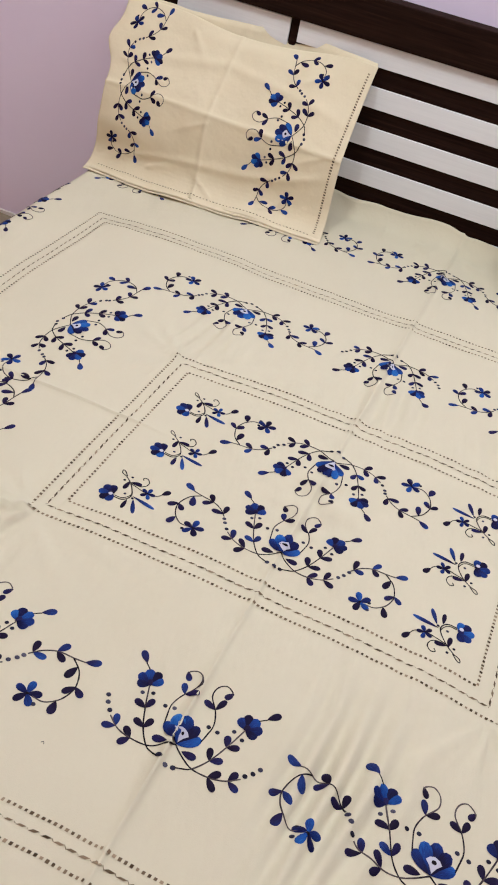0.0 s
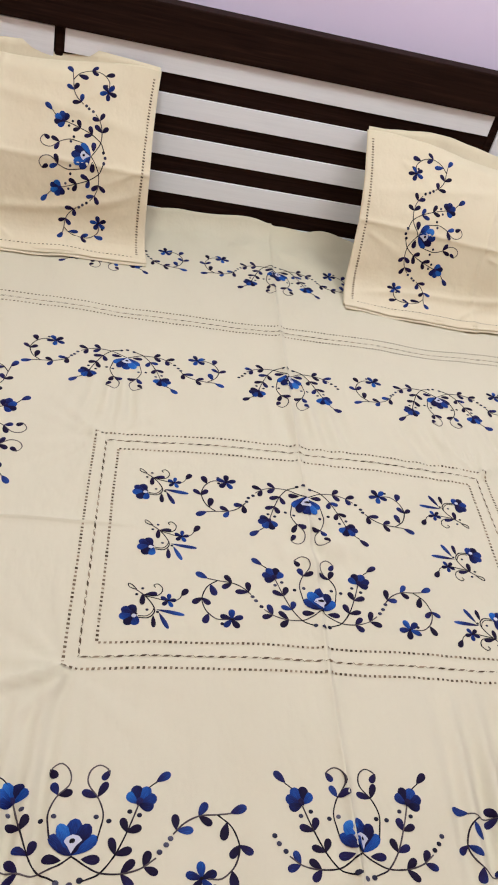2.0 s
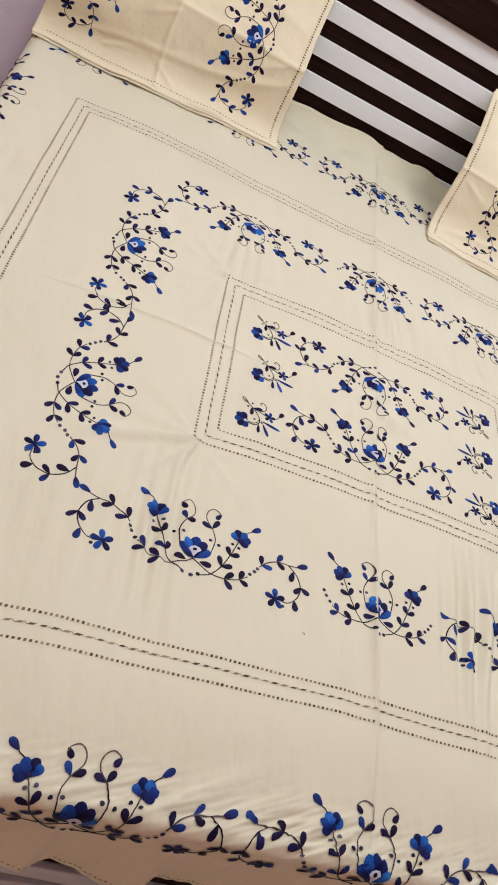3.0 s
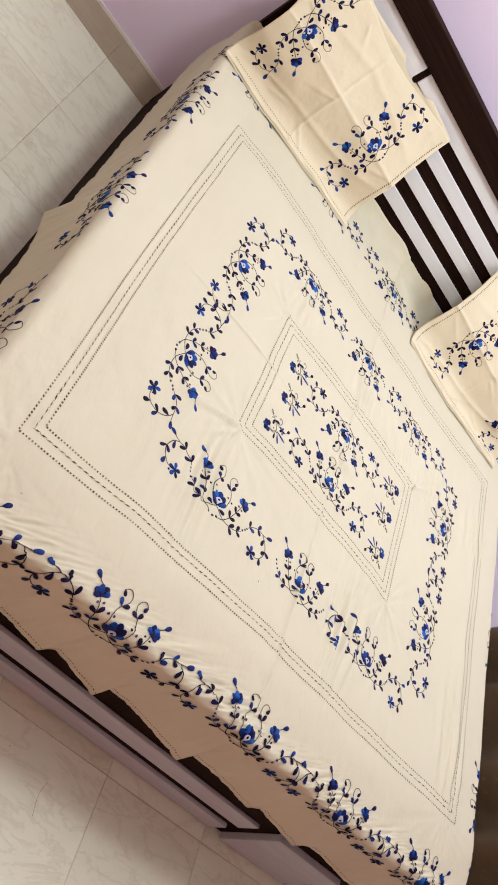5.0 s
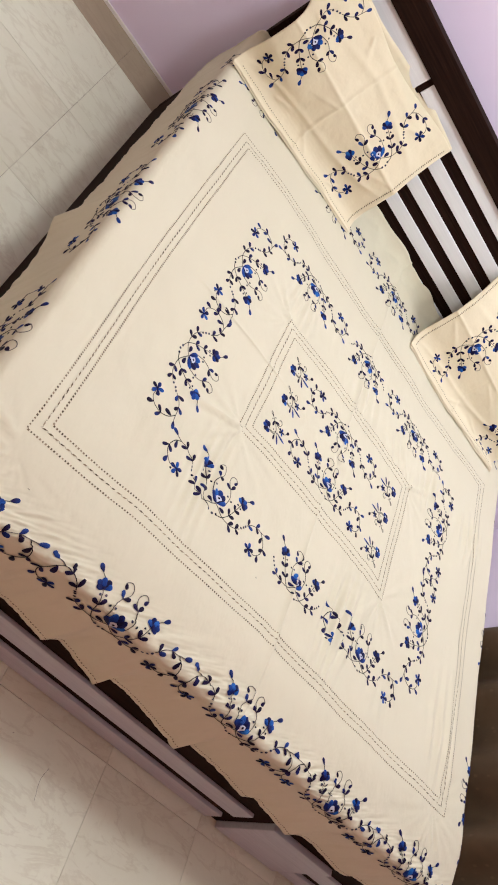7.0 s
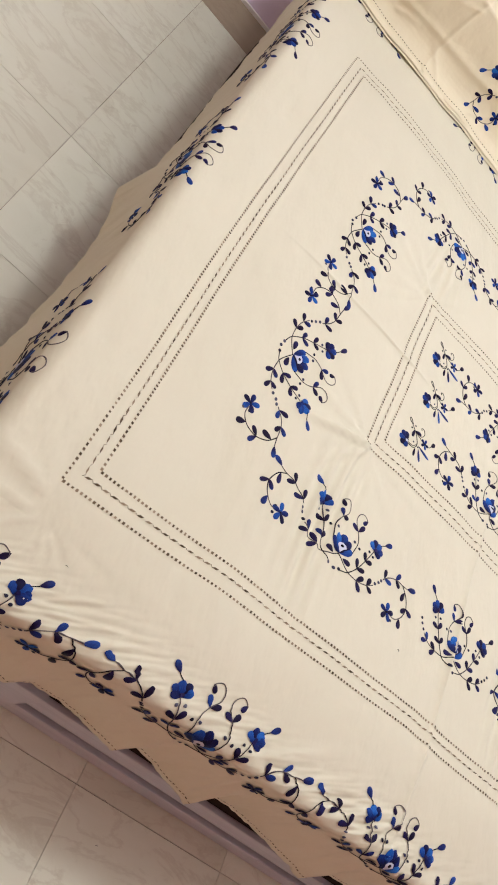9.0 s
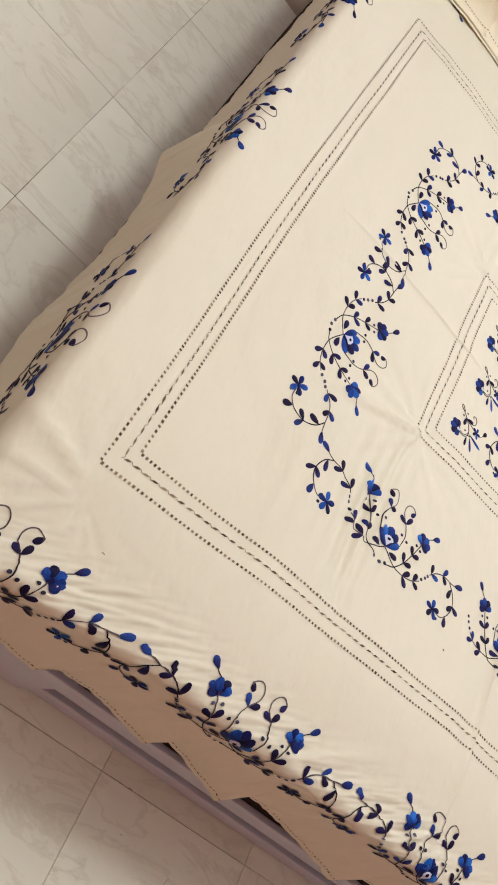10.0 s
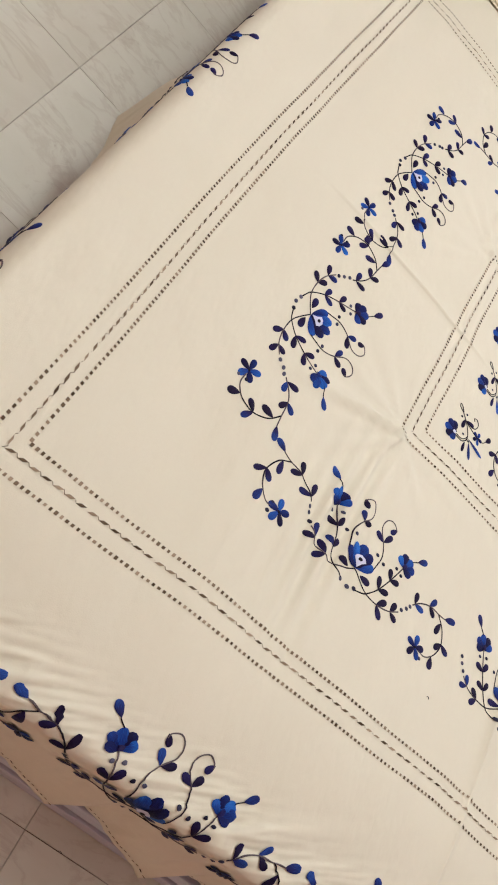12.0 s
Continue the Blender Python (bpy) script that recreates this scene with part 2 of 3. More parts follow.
for x in (-0.905, 0.935):
    bed_part("side_rail", (x - 0.015, -0.81, 0.0), (x + 0.015, 1.10, 0.32), DARK)
bed_part("platform", (-0.888, -0.805, 0.25), (0.918, 1.10, 0.322), DARK)
FOOT = -0.838      # face of the foot end
bed_part("foot_backing", (-0.92, FOOT + 0.013, 0.0), (0.95, FOOT + 0.030, 0.30), DARK, "dark wenge backing board", 0.003)
for a, b in ((-0.560, 0.447), (0.825, 0.945)):
    bed_part("foot_plank", (a, FOOT, 0.007), (b, FOOT + 0.0128, 0.072), GREY, "greyish white lower board", 0.003)
    bed_part("foot_plank", (a, FOOT + 0.001, 0.114), (b, FOOT + 0.0128, 0.186), GREY, "greyish white upper board", 0.003)
for a, b in ((-0.925, -0.565), (0.500, 0.802)):
    bed_part("foot_panel", (a, FOOT - 0.008, 0.006), (b, FOOT + 0.0125, 0.222), GREY, "greyish white foot panel", 0.003)


def mattress_mesh():
    bm = bmesh.new()
    bmesh.ops.create_cube(bm, size=1.0)
    lo, hi = (-0.925, -0.800, 0.323), (0.945, 1.08, 0.478)
    for v in bm.verts:
        v.co = Vector([lo[i] + (v.co[i] + 0.5) * (hi[i] - lo[i]) for i in range(3)])
    bmesh.ops.bevel(bm, geom=list(bm.edges), offset=0.062, segments=5, affect="EDGES", profile=0.5)
    me = bpy.data.meshes.new("mattress")
    bm.to_mesh(me)
    bm.free()
    me.materials.append(SHEET)
    return me


tagged(new("mattress", mattress_mesh()), "cotton covered mattress under the bedsheet", "mattress")

# ---- bedsheet: how the cloth lies ----
ZT = 0.515
BX0, BX1, BY1 = -0.908, 0.950, 1.045
U0, U1, V0, V1 = -1.197, 1.215, -1.034, 1.115
ASKEW, SWING = 0.0427, -0.010      # the cloth lies pulled slightly out of square with the bed


def bell(x, w):
    return math.exp(-(x / w) ** 2)


def ramp01(x, a, b):
    t = min(1, max(0, (x - a) / (b - a)))
    return t * t * (3 - 2 * t)


def ridge(u, v, a, b, w, h):
    """A soft fold from a to b, dying out at b."""
    ax, ay = b[0] - a[0], b[1] - a[1]
    n = math.hypot(ax, ay)
    t = ((u - a[0]) * ax + (v - a[1]) * ay) / (n * n)
    if t < -0.05 or t > 1:
        return 0.0
    d = ((u - a[0]) * ay - (v - a[1]) * ax) / n
    ww = w * (0.5 + t)
    return 4.0 * h * bell(d, ww) * min(1, (t + 0.05) * 8) * (1 - t)


FOLDS = (
    ((-0.36, -0.23), (-0.60, -0.31), 0.010, 0.0035), ((-0.36, -0.23), (-0.52, -0.20), 0.008, 0.0025), ((-0.36, -0.24), (-0.47, -0.36), 0.010, 0.0025),
    ((-0.80, -0.69), (-0.93, -0.70), 0.008, 0.0011), ((-0.79, -0.70), (-0.90, -0.80), 0.008, 0.0009), ((-0.76, -0.71), (-0.84, -0.87), 0.010, 0.0010), ((-0.80, -0.66), (-0.95, -0.62), 0.008, 0.0014),
    ((-0.36, 0.23), (-0.46, 0.35), 0.010, 0.002), ((0.36, 0.23), (0.50, 0.33), 0.010, 0.002), ((0.36, -0.23), (0.50, -0.35), 0.010, 0.002),
    ((0.36, 0.23), (0.43, 0.36), 0.008, 0.002), ((-0.30, -0.80), (-0.14, -0.72), 0.012, 0.0014), ((0.03, 1.03), (0.15, 0.94), 0.012, 0.0018), ((-0.10, 1.03), (-0.02, 0.95), 0.012, 0.0012),
)


PULLED = ((-0.36, -0.23), (0.36, -0.23), (-0.36, 0.23), (0.36, 0.23), (-0.78, -0.68), (0.80, -0.64))     # corners from which small drag lines spread


def foot_edge(x):
    """Where the cloth begins to turn down at the foot of the mattress."""
    return -0.820 - 0.012 * ramp01(-x, 0.6, 0.87) + 0.004 * noise.noise((x * 3, 0, 2))


def settle(x, y):
    """How the mattress gives way towards its edges."""
    z = -0.020 * ramp01(-y, 0.66, 0.84) - 0.020 * ramp01(-x, 0.50, 0.84) + 0.020 * ramp01(x, 0.36, 0.90)
    near = y - foot_edge(x)
    if abs(near) < 0.15:
        slant = y - 0.45 * x
        z += bell(near - 0.012, 0.034) * (0.0030 * noise.noise((x * 12, slant * 80, 6.3)) + 0.0052 * noise.noise((x * 26, slant * 165, 2.6)) * (0.7 + noise.noise((x * 5, 0, 9))) + 0.0016 * noise.noise((x * 34, slant * 250, 7.1)))
        z += bell(near - 0.01, 0.05) * 0.0022 * noise.noise((x * 60, y * 12, 1.3))
    return z


def relief(u, v):
    """Height of the cloth over the flat mattress top: swells, ironed creases, ripples and puckers."""
    z = 0.004 * noise.noise((u * 2.3, v * 2.3, 3.1)) + 0.0048 * noise.noise((u * 8, v * 5, 7.7)) + 0.0013 * noise.noise((u * 24, v * 13, 1.7))
    z += 0.0074 * math.exp(-abs(u) / (0.011 if u < 0 else 0.0032)) * (0.8 + 0.5 * noise.noise((0, v * 5, 1)) + 0.8 * bell(v + 0.45, 0.13))
    z += 0.0042 * math.exp(-abs(v - 0.03) / (0.012 if v > 0.03 else 0.0028)) * ramp01(-u, 0.25, 0.36) * (1 - ramp01(-u, 0.55, 0.75))
    win = (0.95 * bell(v + 0.43, 0.145) + 0.60 * bell(v - 0.34, 0.09)) * (1 - 0.9 * ramp01(-u, 0.33, 0.48))
    z += 0.0095 * win * math.sin(150 * u + 9 * noise.noise((u * 4, v * 2.5, 0.5))) * max(0, 0.25 + 1.3 * noise.noise((u * 6, v * 1.2, 4.2)))
    z += 0.013 * bell(u - 0.01, 0.06) * bell(v - 0.02, 0.075) * noise.noise((u * 34, v * 22, 2))
    z += 0.020 * (0.4 + noise.noise((u * 11, v * 9, 2.2))) * ramp01(v, 0.92, 1.03) * bell(u - 0.05, 0.40)
    for cx, cy in PULLED:
        dx, dy = (u - cx) * (1 if cx > 0 else -1), (v - cy) * (1 if cy > 0 else -1)
        r = math.hypot(dx, dy)
        if r < 0.45 and (dx > 0 or dy > 0):
            out = ramp01(max(dx, dy), 0.0, 0.03)
            z += (0.0012 if cx < -0.7 else 0.0036) * out * math.exp(-r / 0.11) * noise.noise((math.atan2(dy, dx) * 5.2, r * 2, cx * 9 + cy * 5)) * 2
    for a, b, w, h in FOLDS:
        z += ridge(u, v, a, b, w, h)
    return z


def foot_wave(u):
    """How far the hanging foot hem swings out: a few pointed folds of unequal strength."""
    w = 0.04 + 0.12 * noise.noise((u * 4, 0, 5))
    for c, a, left, right in ((-0.87, 0.5, 0.14, 0.05), (-0.66, 0.6, 0.15, 0.05), (-0.455, 0.7, 0.15, 0.045), (-0.295, 1.0, 0.13, 0.035), (-0.012, 1.1, 0.20, 0.035), (0.26, 0.6, 0.18, 0.06), (0.47, 0.7, 0.16, 0.06), (0.72, 0.6, 0.15, 0.08)):
        t = 1 - (c - u) / left if u < c else 1 - (u - c) / right
        w = max(w, a * max(0, t) ** 1.3)
    return w


def side_wave(v):
    """The same for the side hem: one pointed fold that stands out, and a few low ones."""
    w = 1.7 * max(0, 1 - abs(v - 0.075) / (0.05 if v > 0.075 else 0.14)) ** 1.4
    return w + 0.6 * max(0, 1 - abs(v + 0.42) / 0.16) + 0.25 * noise.noise((0, v * 7, 2)) + 0.28


def lie(u, v):
    """Where the point (u, v) of the flat cloth comes to lie."""
    z = ZT + relief(u, v)
    v -= 0.040 * ramp01(-v, 0.46, 0.66) * min(1.1, max(0, (-u - 0.06) / 0.74))
    u, v = u + ASKEW * v, v + SWING * u
    z += settle(u, v)
    cu = min(max(u, BX0), BX1)
    cv = max(v, foot_edge(cu))
    ex, ey = u - cu, v - cv
    d = math.hypot(ex, ey)
    if d < 1e-6:
        x, y = u, v
    else:
        nx, ny = ex / d, ey / d
        bend = 0.021 * ny * ny + 0.030 * nx * nx
        arc = bend * math.pi / 2
        if d < arc:
            out, down = bend * math.sin(d / bend), bend * (1 - math.cos(d / bend))
        else:
            s = d - arc
            w = ny * ny * foot_wave(u) + nx * nx * side_wave(v if ex < 0 else v + 0.3)
            w += 1.2 * (2 * nx * ny) ** 2 * math.sin(6 * math.atan2(ny, nx))
            lean = 0.005 + 0.005 * nx * nx + (0.19 * ny * ny + 0.09 * nx * nx) * w * min(1, s / 0.10)
            out, down = bend + s * math.sin(lean), bend + s * math.cos(lean)
        if d > 0.03:
            k = min(1, (d - 0.03) / 0.08)
            p = u * ny * ny + v * nx * nx
            out += k * (0.0035 * noise.noise((p * 30, d * 5, 1)) + 0.0022 * noise.noise((p * 75, d * 8, 4)))
        x, y, z = cu + nx * out, cv + ny * out, z - down
    if v > BY1:
        a = (v - BY1) / 0.06
        lift = 0.5 + 0.5 * noise.noise((u * 4, 0, 8)) + 0.35 * bell(u - 0.05, 0.2)
        y = BY1 + 0.06 * math.sin(a) + a * 0.014 * noise.noise((u * 14, 1, 8))
        z += 0.06 * (1 - math.cos(a)) * (0.75 + 0.35 * lift)
    return Vector((x, y, z))


def on_sheet(u, v, h=0.0):
    e = 0.003
    p = lie(u, v)
    n = (lie(u + e, v) - p).cross(lie(u, v + e) - p).normalized()
    return p + n * (h + 0.0014 * bell(v + 0.83, 0.07) + 0.0013 * bell(u, 0.007))


def axis_steps(lo, hi, step, extra=()):
    n = int((hi - lo) / step)
    s = [lo + (hi - lo) * i / n for i in range(n + 1)]
    s = [q for q in s if all(abs(q - e) > step * 0.6 for e in extra)]
    return sorted(s + list(extra))


def cloth_mesh():
    us = axis_steps(U0, U1, 0.0042, (-0.0025, 0.0, 0.0025))
    vs = axis_steps(V0, -0.93, 0.0085) + axis_steps(-0.928, -0.70, 0.0024) + axis_steps(-0.694, V1, 0.0085, (0.024, 0.0275, 0.03, 0.0325, 0.036))
    verts = [lie(u, v) for v in vs for u in us]
    n = len(us)
    faces = [(j * n + i, j * n + i + 1, (j + 1) * n + i + 1, (j + 1) * n + i) for j in range(len(vs) - 1) for i in range(n - 1)]
    return mesh_from("bedsheet", verts, faces, [SHEET])


bedsheet = tagged(new("bedsheet", cloth_mesh()), "cream cotton bedsheet with blue floral embroidery and openwork borders", "bedsheet")
skin = bedsheet.modifiers.new("thickness", "SOLIDIFY")
skin.thickness, skin.offset = 0.0012, -1


# ---- embroidery ----
class Stitching:
    """Raised stitches laid on a cloth: lay(u, v, h) gives the place; m carries the motif's own plane onto the cloth."""

    def __init__(self, lay, place, turn=0.0, scale=1.0, flip=False, seed=0):
        self.lay, self.place, self.c, self.s = lay, place, math.cos(turn) * scale, math.sin(turn) * scale
        self.flip, self.rng, self.stretch = flip, random.Random(seed), 1.0
        self.clear()

    def clear(self):
        self.verts, self.faces, self.slots, self.uvs = [], [], [], []

    def put(self, x, y, h, uv):
        x *= -self.stretch if self.flip else self.stretch
        self.verts.append(self.lay(self.place[0] + x * self.c - y * self.s, self.place[1] + x * self.s + y * self.c, h))
        self.uvs.append(uv)
        return len(self.verts) - 1

    def face(self, ids, slot):
        self.faces.append(tuple(reversed(ids)) if self.flip else tuple(ids))
        self.slots.append(slot)

    def stem(self, pts, w=0.00095, slot=0):
        line = smooth_curve(pts)
        rows = []
        for i, (x, y) in enumerate(line):
            a, b = line[max(0, i - 1)], line[min(len(line) - 1, i + 1)]
            tx, ty = b[0] - a[0], b[1] - a[1]
            n = math.hypot(tx, ty) or 1
            tx, ty = tx / n, ty / n
            ww = w * (0.85 + 0.3 * self.rng.random())
            rows.append([self.put(x - ty * k * ww, y + tx * k * ww, h, (k * ww, i * 0.003)) for k, h in ((1, 0.0003), (0, 0.0013), (-1, 0.0003))])
        for p, q in zip(rows, rows[1:]):
            self.face((p[0], p[1], q[1], q[0]), slot)
            self.face((p[1], p[2], q[2], q[1]), slot)
        return line

    def petal(self, x, y, ang, length, width, slot=1, h=0.0018, base=0.0004):
        """A domed drop of satin stitch from (x, y) outwards."""
        ca, sa = math.cos(ang), math.sin(ang)
        n = 14
        wob = 1 + 0.12 * (self.rng.random() - 0.5)
        ring = []
        for i in range(n):
            t = 2 * math.pi * i / n
            s = 0.5 - 0.5 * math.cos(t)
            half = width * 1.25 * wob * math.sqrt(1 - s) * s ** 0.9 if 0 < s < 1 else 0
            k = half if t < math.pi else -half
            ring.append(self.put(x + ca * s * length - sa * k, y + sa * s * length + ca * k, base, (k, s * length)))
        m1 = self.put(x + ca * length * 0.38, y + sa * length * 0.38, h, (0, length * 0.38))
        m2 = self.put(x + ca * length * 0.70, y + sa * length * 0.70, h, (0, length * 0.7))
        half_n = n // 2
        for i in range(n):
            j = (i + 1) % n
            s = 0.5 - 0.5 * math.cos(2 * math.pi * (i + 0.5) / n)
            self.face((ring[j], ring[i], m1 if s < 0.54 else m2), slot)
        a = [i for i in range(half_n) if 0.5 - 0.5 * math.cos(2 * math.pi * (i + 0.5) / n) < 0.54][-1] + 1
        self.face((ring[a], m1, m2), slot)
        self.face((ring[n - a], m2, m1), slot)

    def dot(self, x, y, r=0.0037, slot=4, h=0.0018, base=0.0004):
        ring = [self.put(x + r * math.cos(a) * 1.0, y + r * math.sin(a) * 0.9, base, (r * math.cos(a), r * math.sin(a))) for a in [i * math.pi / 4 + 0.4 for i in range(8)]]
        m = self.put(x, y, h, (0, 0))
        for i in range(8):
            self.face((ring[i], ring[(i + 1) % 8], m), slot)

    def pair(self, x, y, ang, size=0.017):
        """Two leaves set on a stem, pointing along ang."""
        for k in (0.55, -0.55):
            self.petal(x, y, ang + k * (1.25 + 0.35 * self.rng.random()), size * (0.90 + 0.24 * self.rng.random()), size * 0.52)

    def mesh(self, name):
        me = mesh_from(name, self.verts, self.faces, [STEM, BLUE, FLOWER, PALE, KNOT], self.slots, self.uvs)
        self.clear()
        return me


def daisy(st, x, y, r=0.015, start=0.3):
    for i in range(5):
        st.petal(x, y, start + i * 2 * math.pi / 5, r, r * 0.54, 2, h=0.002)
    st.dot(x, y, r * 0.14, 0, 0.0026)


def tulip(st, x, y, ang, r=0.018):
    """A side-on blossom with scalloped lobes, opening along ang."""
    for k, s in ((-1.25, 0.8), (1.25, 0.8), (-0.65, 1.0), (0.65, 1.0), (0.0, 1.05)):
        st.petal(x - math.cos(ang) * r * 0.35, y - math.sin(ang) * r * 0.35, ang + k, r * 1.2 * s, r * 0.74, 2, h=0.0021)
    st.petal(x - math.cos(ang) * r * 0.5, y - math.sin(ang) * r * 0.5, ang, r * 0.55, r * 0.4, 1, h=0.003, base=0.002)


def rose(st, x, y, ang, r=0.029):
    """The large blossom: a ruffled fan of lobes round a pale eye with a dark heart."""
    ca, sa = math.cos(ang), math.sin(ang)
    bx, by = x - ca * r * 0.68, y - sa * r * 0.68
    for i, (k, n, w) in enumerate(((0.0, 1.60, 0.70), (-0.90, 1.28, 0.60), (0.90, 1.28, 0.60), (-0.44, 1.48, 0.68), (0.44, 1.50, 0.68))):
        st.petal(bx, by, ang + k, r * n, r * w, 2, h=0.0020 + 0.0002 * i, base=0.0004 + 0.0002 * i)
    ex, ey = bx + ca * r * 0.57, by + sa * r * 0.57
    rim = [(-0.52, 0.0), (-0.20, -0.17), (0.02, -0.38), (0.20, -0.24), (0.29, 0.0), (0.20, 0.24), (0.02, 0.38), (-0.20, 0.17)]
    ids = [st.put(ex + r * (a * ca - b * sa), ey + r * (a * sa + b * ca), 0.0030, (b * r, a * r)) for a, b in rim]
    top = st.put(ex, ey, 0.0042, (0, 0))
    for p, q in zip(ids, ids[1:] + ids[:1]):
        st.face((p, q, top), 3)
    st.dot(ex, ey, r * 0.125, 0, 0.0054, 0.0038)


UP = math.pi / 2


def spray(lay, owner, place, turn, seed, scrolls=True, scale=1.0, stretch=1.0):
    """One embroidered spray about its eye: a bouquet with two curls, and long scrolls (or short arms) to both sides."""
    st = Stitching(lay, place, turn, scale, False, seed)
    st.stretch = stretch
    rng = st.rng
    j = lambda a: a + 0.003 * (rng.random() - 0.5)
    for side in (1, -1):
        st.flip = side < 0
        st.stem([(0.000, -0.015), (0.015, -0.025), (0.031, -0.0325), (0.053, -0.0335), (0.073, -0.0285), (0.0885, -0.018)])
        st.pair(0.052, -0.0335, 0.0, 0.0185)
        st.pair(0.076, -0.0275, 0.45, 0.0180)
        for x, y in ((0.093, -0.013), (0.0995, -0.004), (0.1045, 0.0035)):
            st.dot(j(x), j(y), 0.0034)
        if scrolls:
            st.stem([(0.1065, 0.008), (0.119, 0.021), (0.135, 0.029), (0.157, 0.032), (0.173, 0.0345)])
            st.stem([(0.157, 0.032), (0.173, 0.019), (0.181, -0.001), (0.1795, -0.015), (0.173, -0.028), (0.160, -0.0385), (0.145, -0.039)])
            st.petal(0.172, 0.0345, 0.42 + 0.2 * (rng.random() - 0.5), 0.021, 0.0105)
            st.pair(0.110, 0.013, 0.80, 0.0185)
            st.pair(0.135, 0.0290, 0.25, 0.0180)
            st.petal(0.168, 0.024, -1.75 + 0.3 * (rng.random() - 0.5), 0.022, 0.0108)
            st.pair(0.181, -0.002, -1.50, 0.0180)
            st.petal(0.172, -0.030, -1.30 + 0.3 * (rng.random() - 0.5), 0.019, 0.0110)
            st.dot(0.151, -0.034, 0.0031)
            st.dot(0.152, -0.047, 0.0031)
        st.stem([(0.012, -0.0405), (0.021, -0.0375), (0.031, -0.0325), (0.045, -0.0145), (0.057, 0.012), (0.067, 0.040)])
        st.stem([(0.074, 0.055), (0.079, 0.062), (0.087, 0.068)], 0.0008)
        st.petal(0.086, 0.068, 0.60 + 0.25 * rng.random(), 0.020, 0.0105)
        st.dot(j(0.0115), j(-0.0405), 0.0036)
        for x, y, a in ((0.045, -0.0145, 1.10), (0.056, 0.010, 1.15)):
            st.pair(x, y, a, 0.0180)
        st.dot(j(0.057), j(0.034), 0.0030)
        st.dot(j(0.0695), j(0.028), 0.0030)
        st.petal(0.010, -0.0185, -0.04, 0.0200, 0.0105)
        st.stem([(0.025, 0.002), (0.0275, 0.014), (0.0295, 0.030), (0.023, 0.048), (0.010, 0.066), (0.0115, 0.081), (0.021, 0.088), (0.031, 0.083), (0.0325, 0.077)], 0.0009)
        st.petal(0.0335, 0.082, -2.15, 0.0145, 0.0088)
        st.pair(0.022, 0.050, 1.95, 0.0180)
        st.dot(j(0.0235), j(0.0265), 0.0031)
        st.dot(j(0.037), j(0.023), 0.0031)
    st.flip = False
    st.dot(0.001, -0.0435, 0.0036)
    body = part("embroidered_spray", st.mesh("embroidered_spray"), owner)
    rose(st, 0, 0.0028, UP, 0.0250)
    part("flower", st.mesh("flower"), body, "royal blue blossom with a pale eye")
    for side in (1, -1):
        st.flip = side < 0
        tulip(st, 0.070, 0.0475, 1.05, 0.0185)
        part("flower", st.mesh("flower"), body, "royal blue side blossom")
        if scrolls:
            daisy(st, 0.138, -0.0385, 0.0180, rng.random())
            part("flower", st.mesh("flower"), body, "small five-petalled blue flower")
    return body


def sprig(lay, owner, place, turn, seed, scale=1.0):
    """A small sprig about its fork: one blossom, a looped stem, a daisy, a curl and narrow leaves."""
    st = Stitching(lay, place, turn, scale, False, seed)
    st.stem([(-0.022, -0.0175), (-0.008, -0.0175), (0.000, -0.009), (0.000, 0.000), (-0.007, 0.012), (-0.016, 0.022), (-0.028, 0.031)])
    st.stem([(-0.022, -0.0145), (-0.010, -0.0145), (-0.003, -0.008), (0.000, 0.000)], 0.0007)
    st.stem([(-0.028, 0.031), (-0.037, 0.034), (-0.039, 0.040), (-0.034, 0.039), (-0.026, 0.031)], 0.0008)
    st.stem([(-0.014, 0.020), (0.000, 0.017), (0.018, 0.014), (0.034, 0.018), (0.040, 0.027)], 0.0007)
    st.stem([(-0.016, 0.022), (0.000, 0.021), (0.009, 0.026), (0.011, 0.036), (0.004, 0.043), (-0.002, 0.040), (0.001, 0.036)], 0.0008)
    st.petal(0.039, 0.025, 1.0, 0.017, 0.0095)
    for x, y, a, n in ((0.003, -0.003, -0.12, 0.042), (0.007, -0.008, -1.08, 0.030), (-0.001, -0.013, -1.50, 0.021)):
        st.petal(x, y, a, n, 0.0072)
    for x, y, a, n in ((-0.015, 0.022, 0.18, 0.019), (-0.017, 0.024, -1.60, 0.020)):
        st.petal(x, y, a, n, 0.0078)
    for x, y in ((-0.010, -0.004), (0.005, -0.007), (-0.026, 0.022), (-0.018, 0.033)):
        st.dot(x, y, 0.0024)
    body = part("embroidered_sprig", st.mesh("embroidered_sprig"), owner)
    tulip(st, -0.032, -0.014, 3.35, 0.0190)
    st.dot(-0.028, -0.0165, 0.0036, 3, 0.0040, 0.0030)
    part("flower", st.mesh("flower"), body, "royal blue blossom")
    daisy(st, 0.020, 0.0145, 0.0125, 0.2)
    part("flower", st.mesh("flower"), body, "small blue five-petalled flower")
    return body


seed = 1
for y, turn in ((0.112, math.pi), (-0.095, 0.0)):
    spray(on_sheet, bedsheet, (0.0, y), turn, seed, True, 1.0)
    seed += 1
for x in (-0.328, 0.334):
    spray(on_sheet, bedsheet, (x, -0.444), 0.0, seed, True, 1.0, 1.04)
    spray(on_sheet, bedsheet, (x, 0.465), math.pi, seed + 1, True, 1.0, 1.02)
    seed += 2
spray(on_sheet, bedsheet, (0.007, -0.441), 0.0, 20, False)
spray(on_sheet, bedsheet, (0.004, 0.467), math.pi, 21, False)
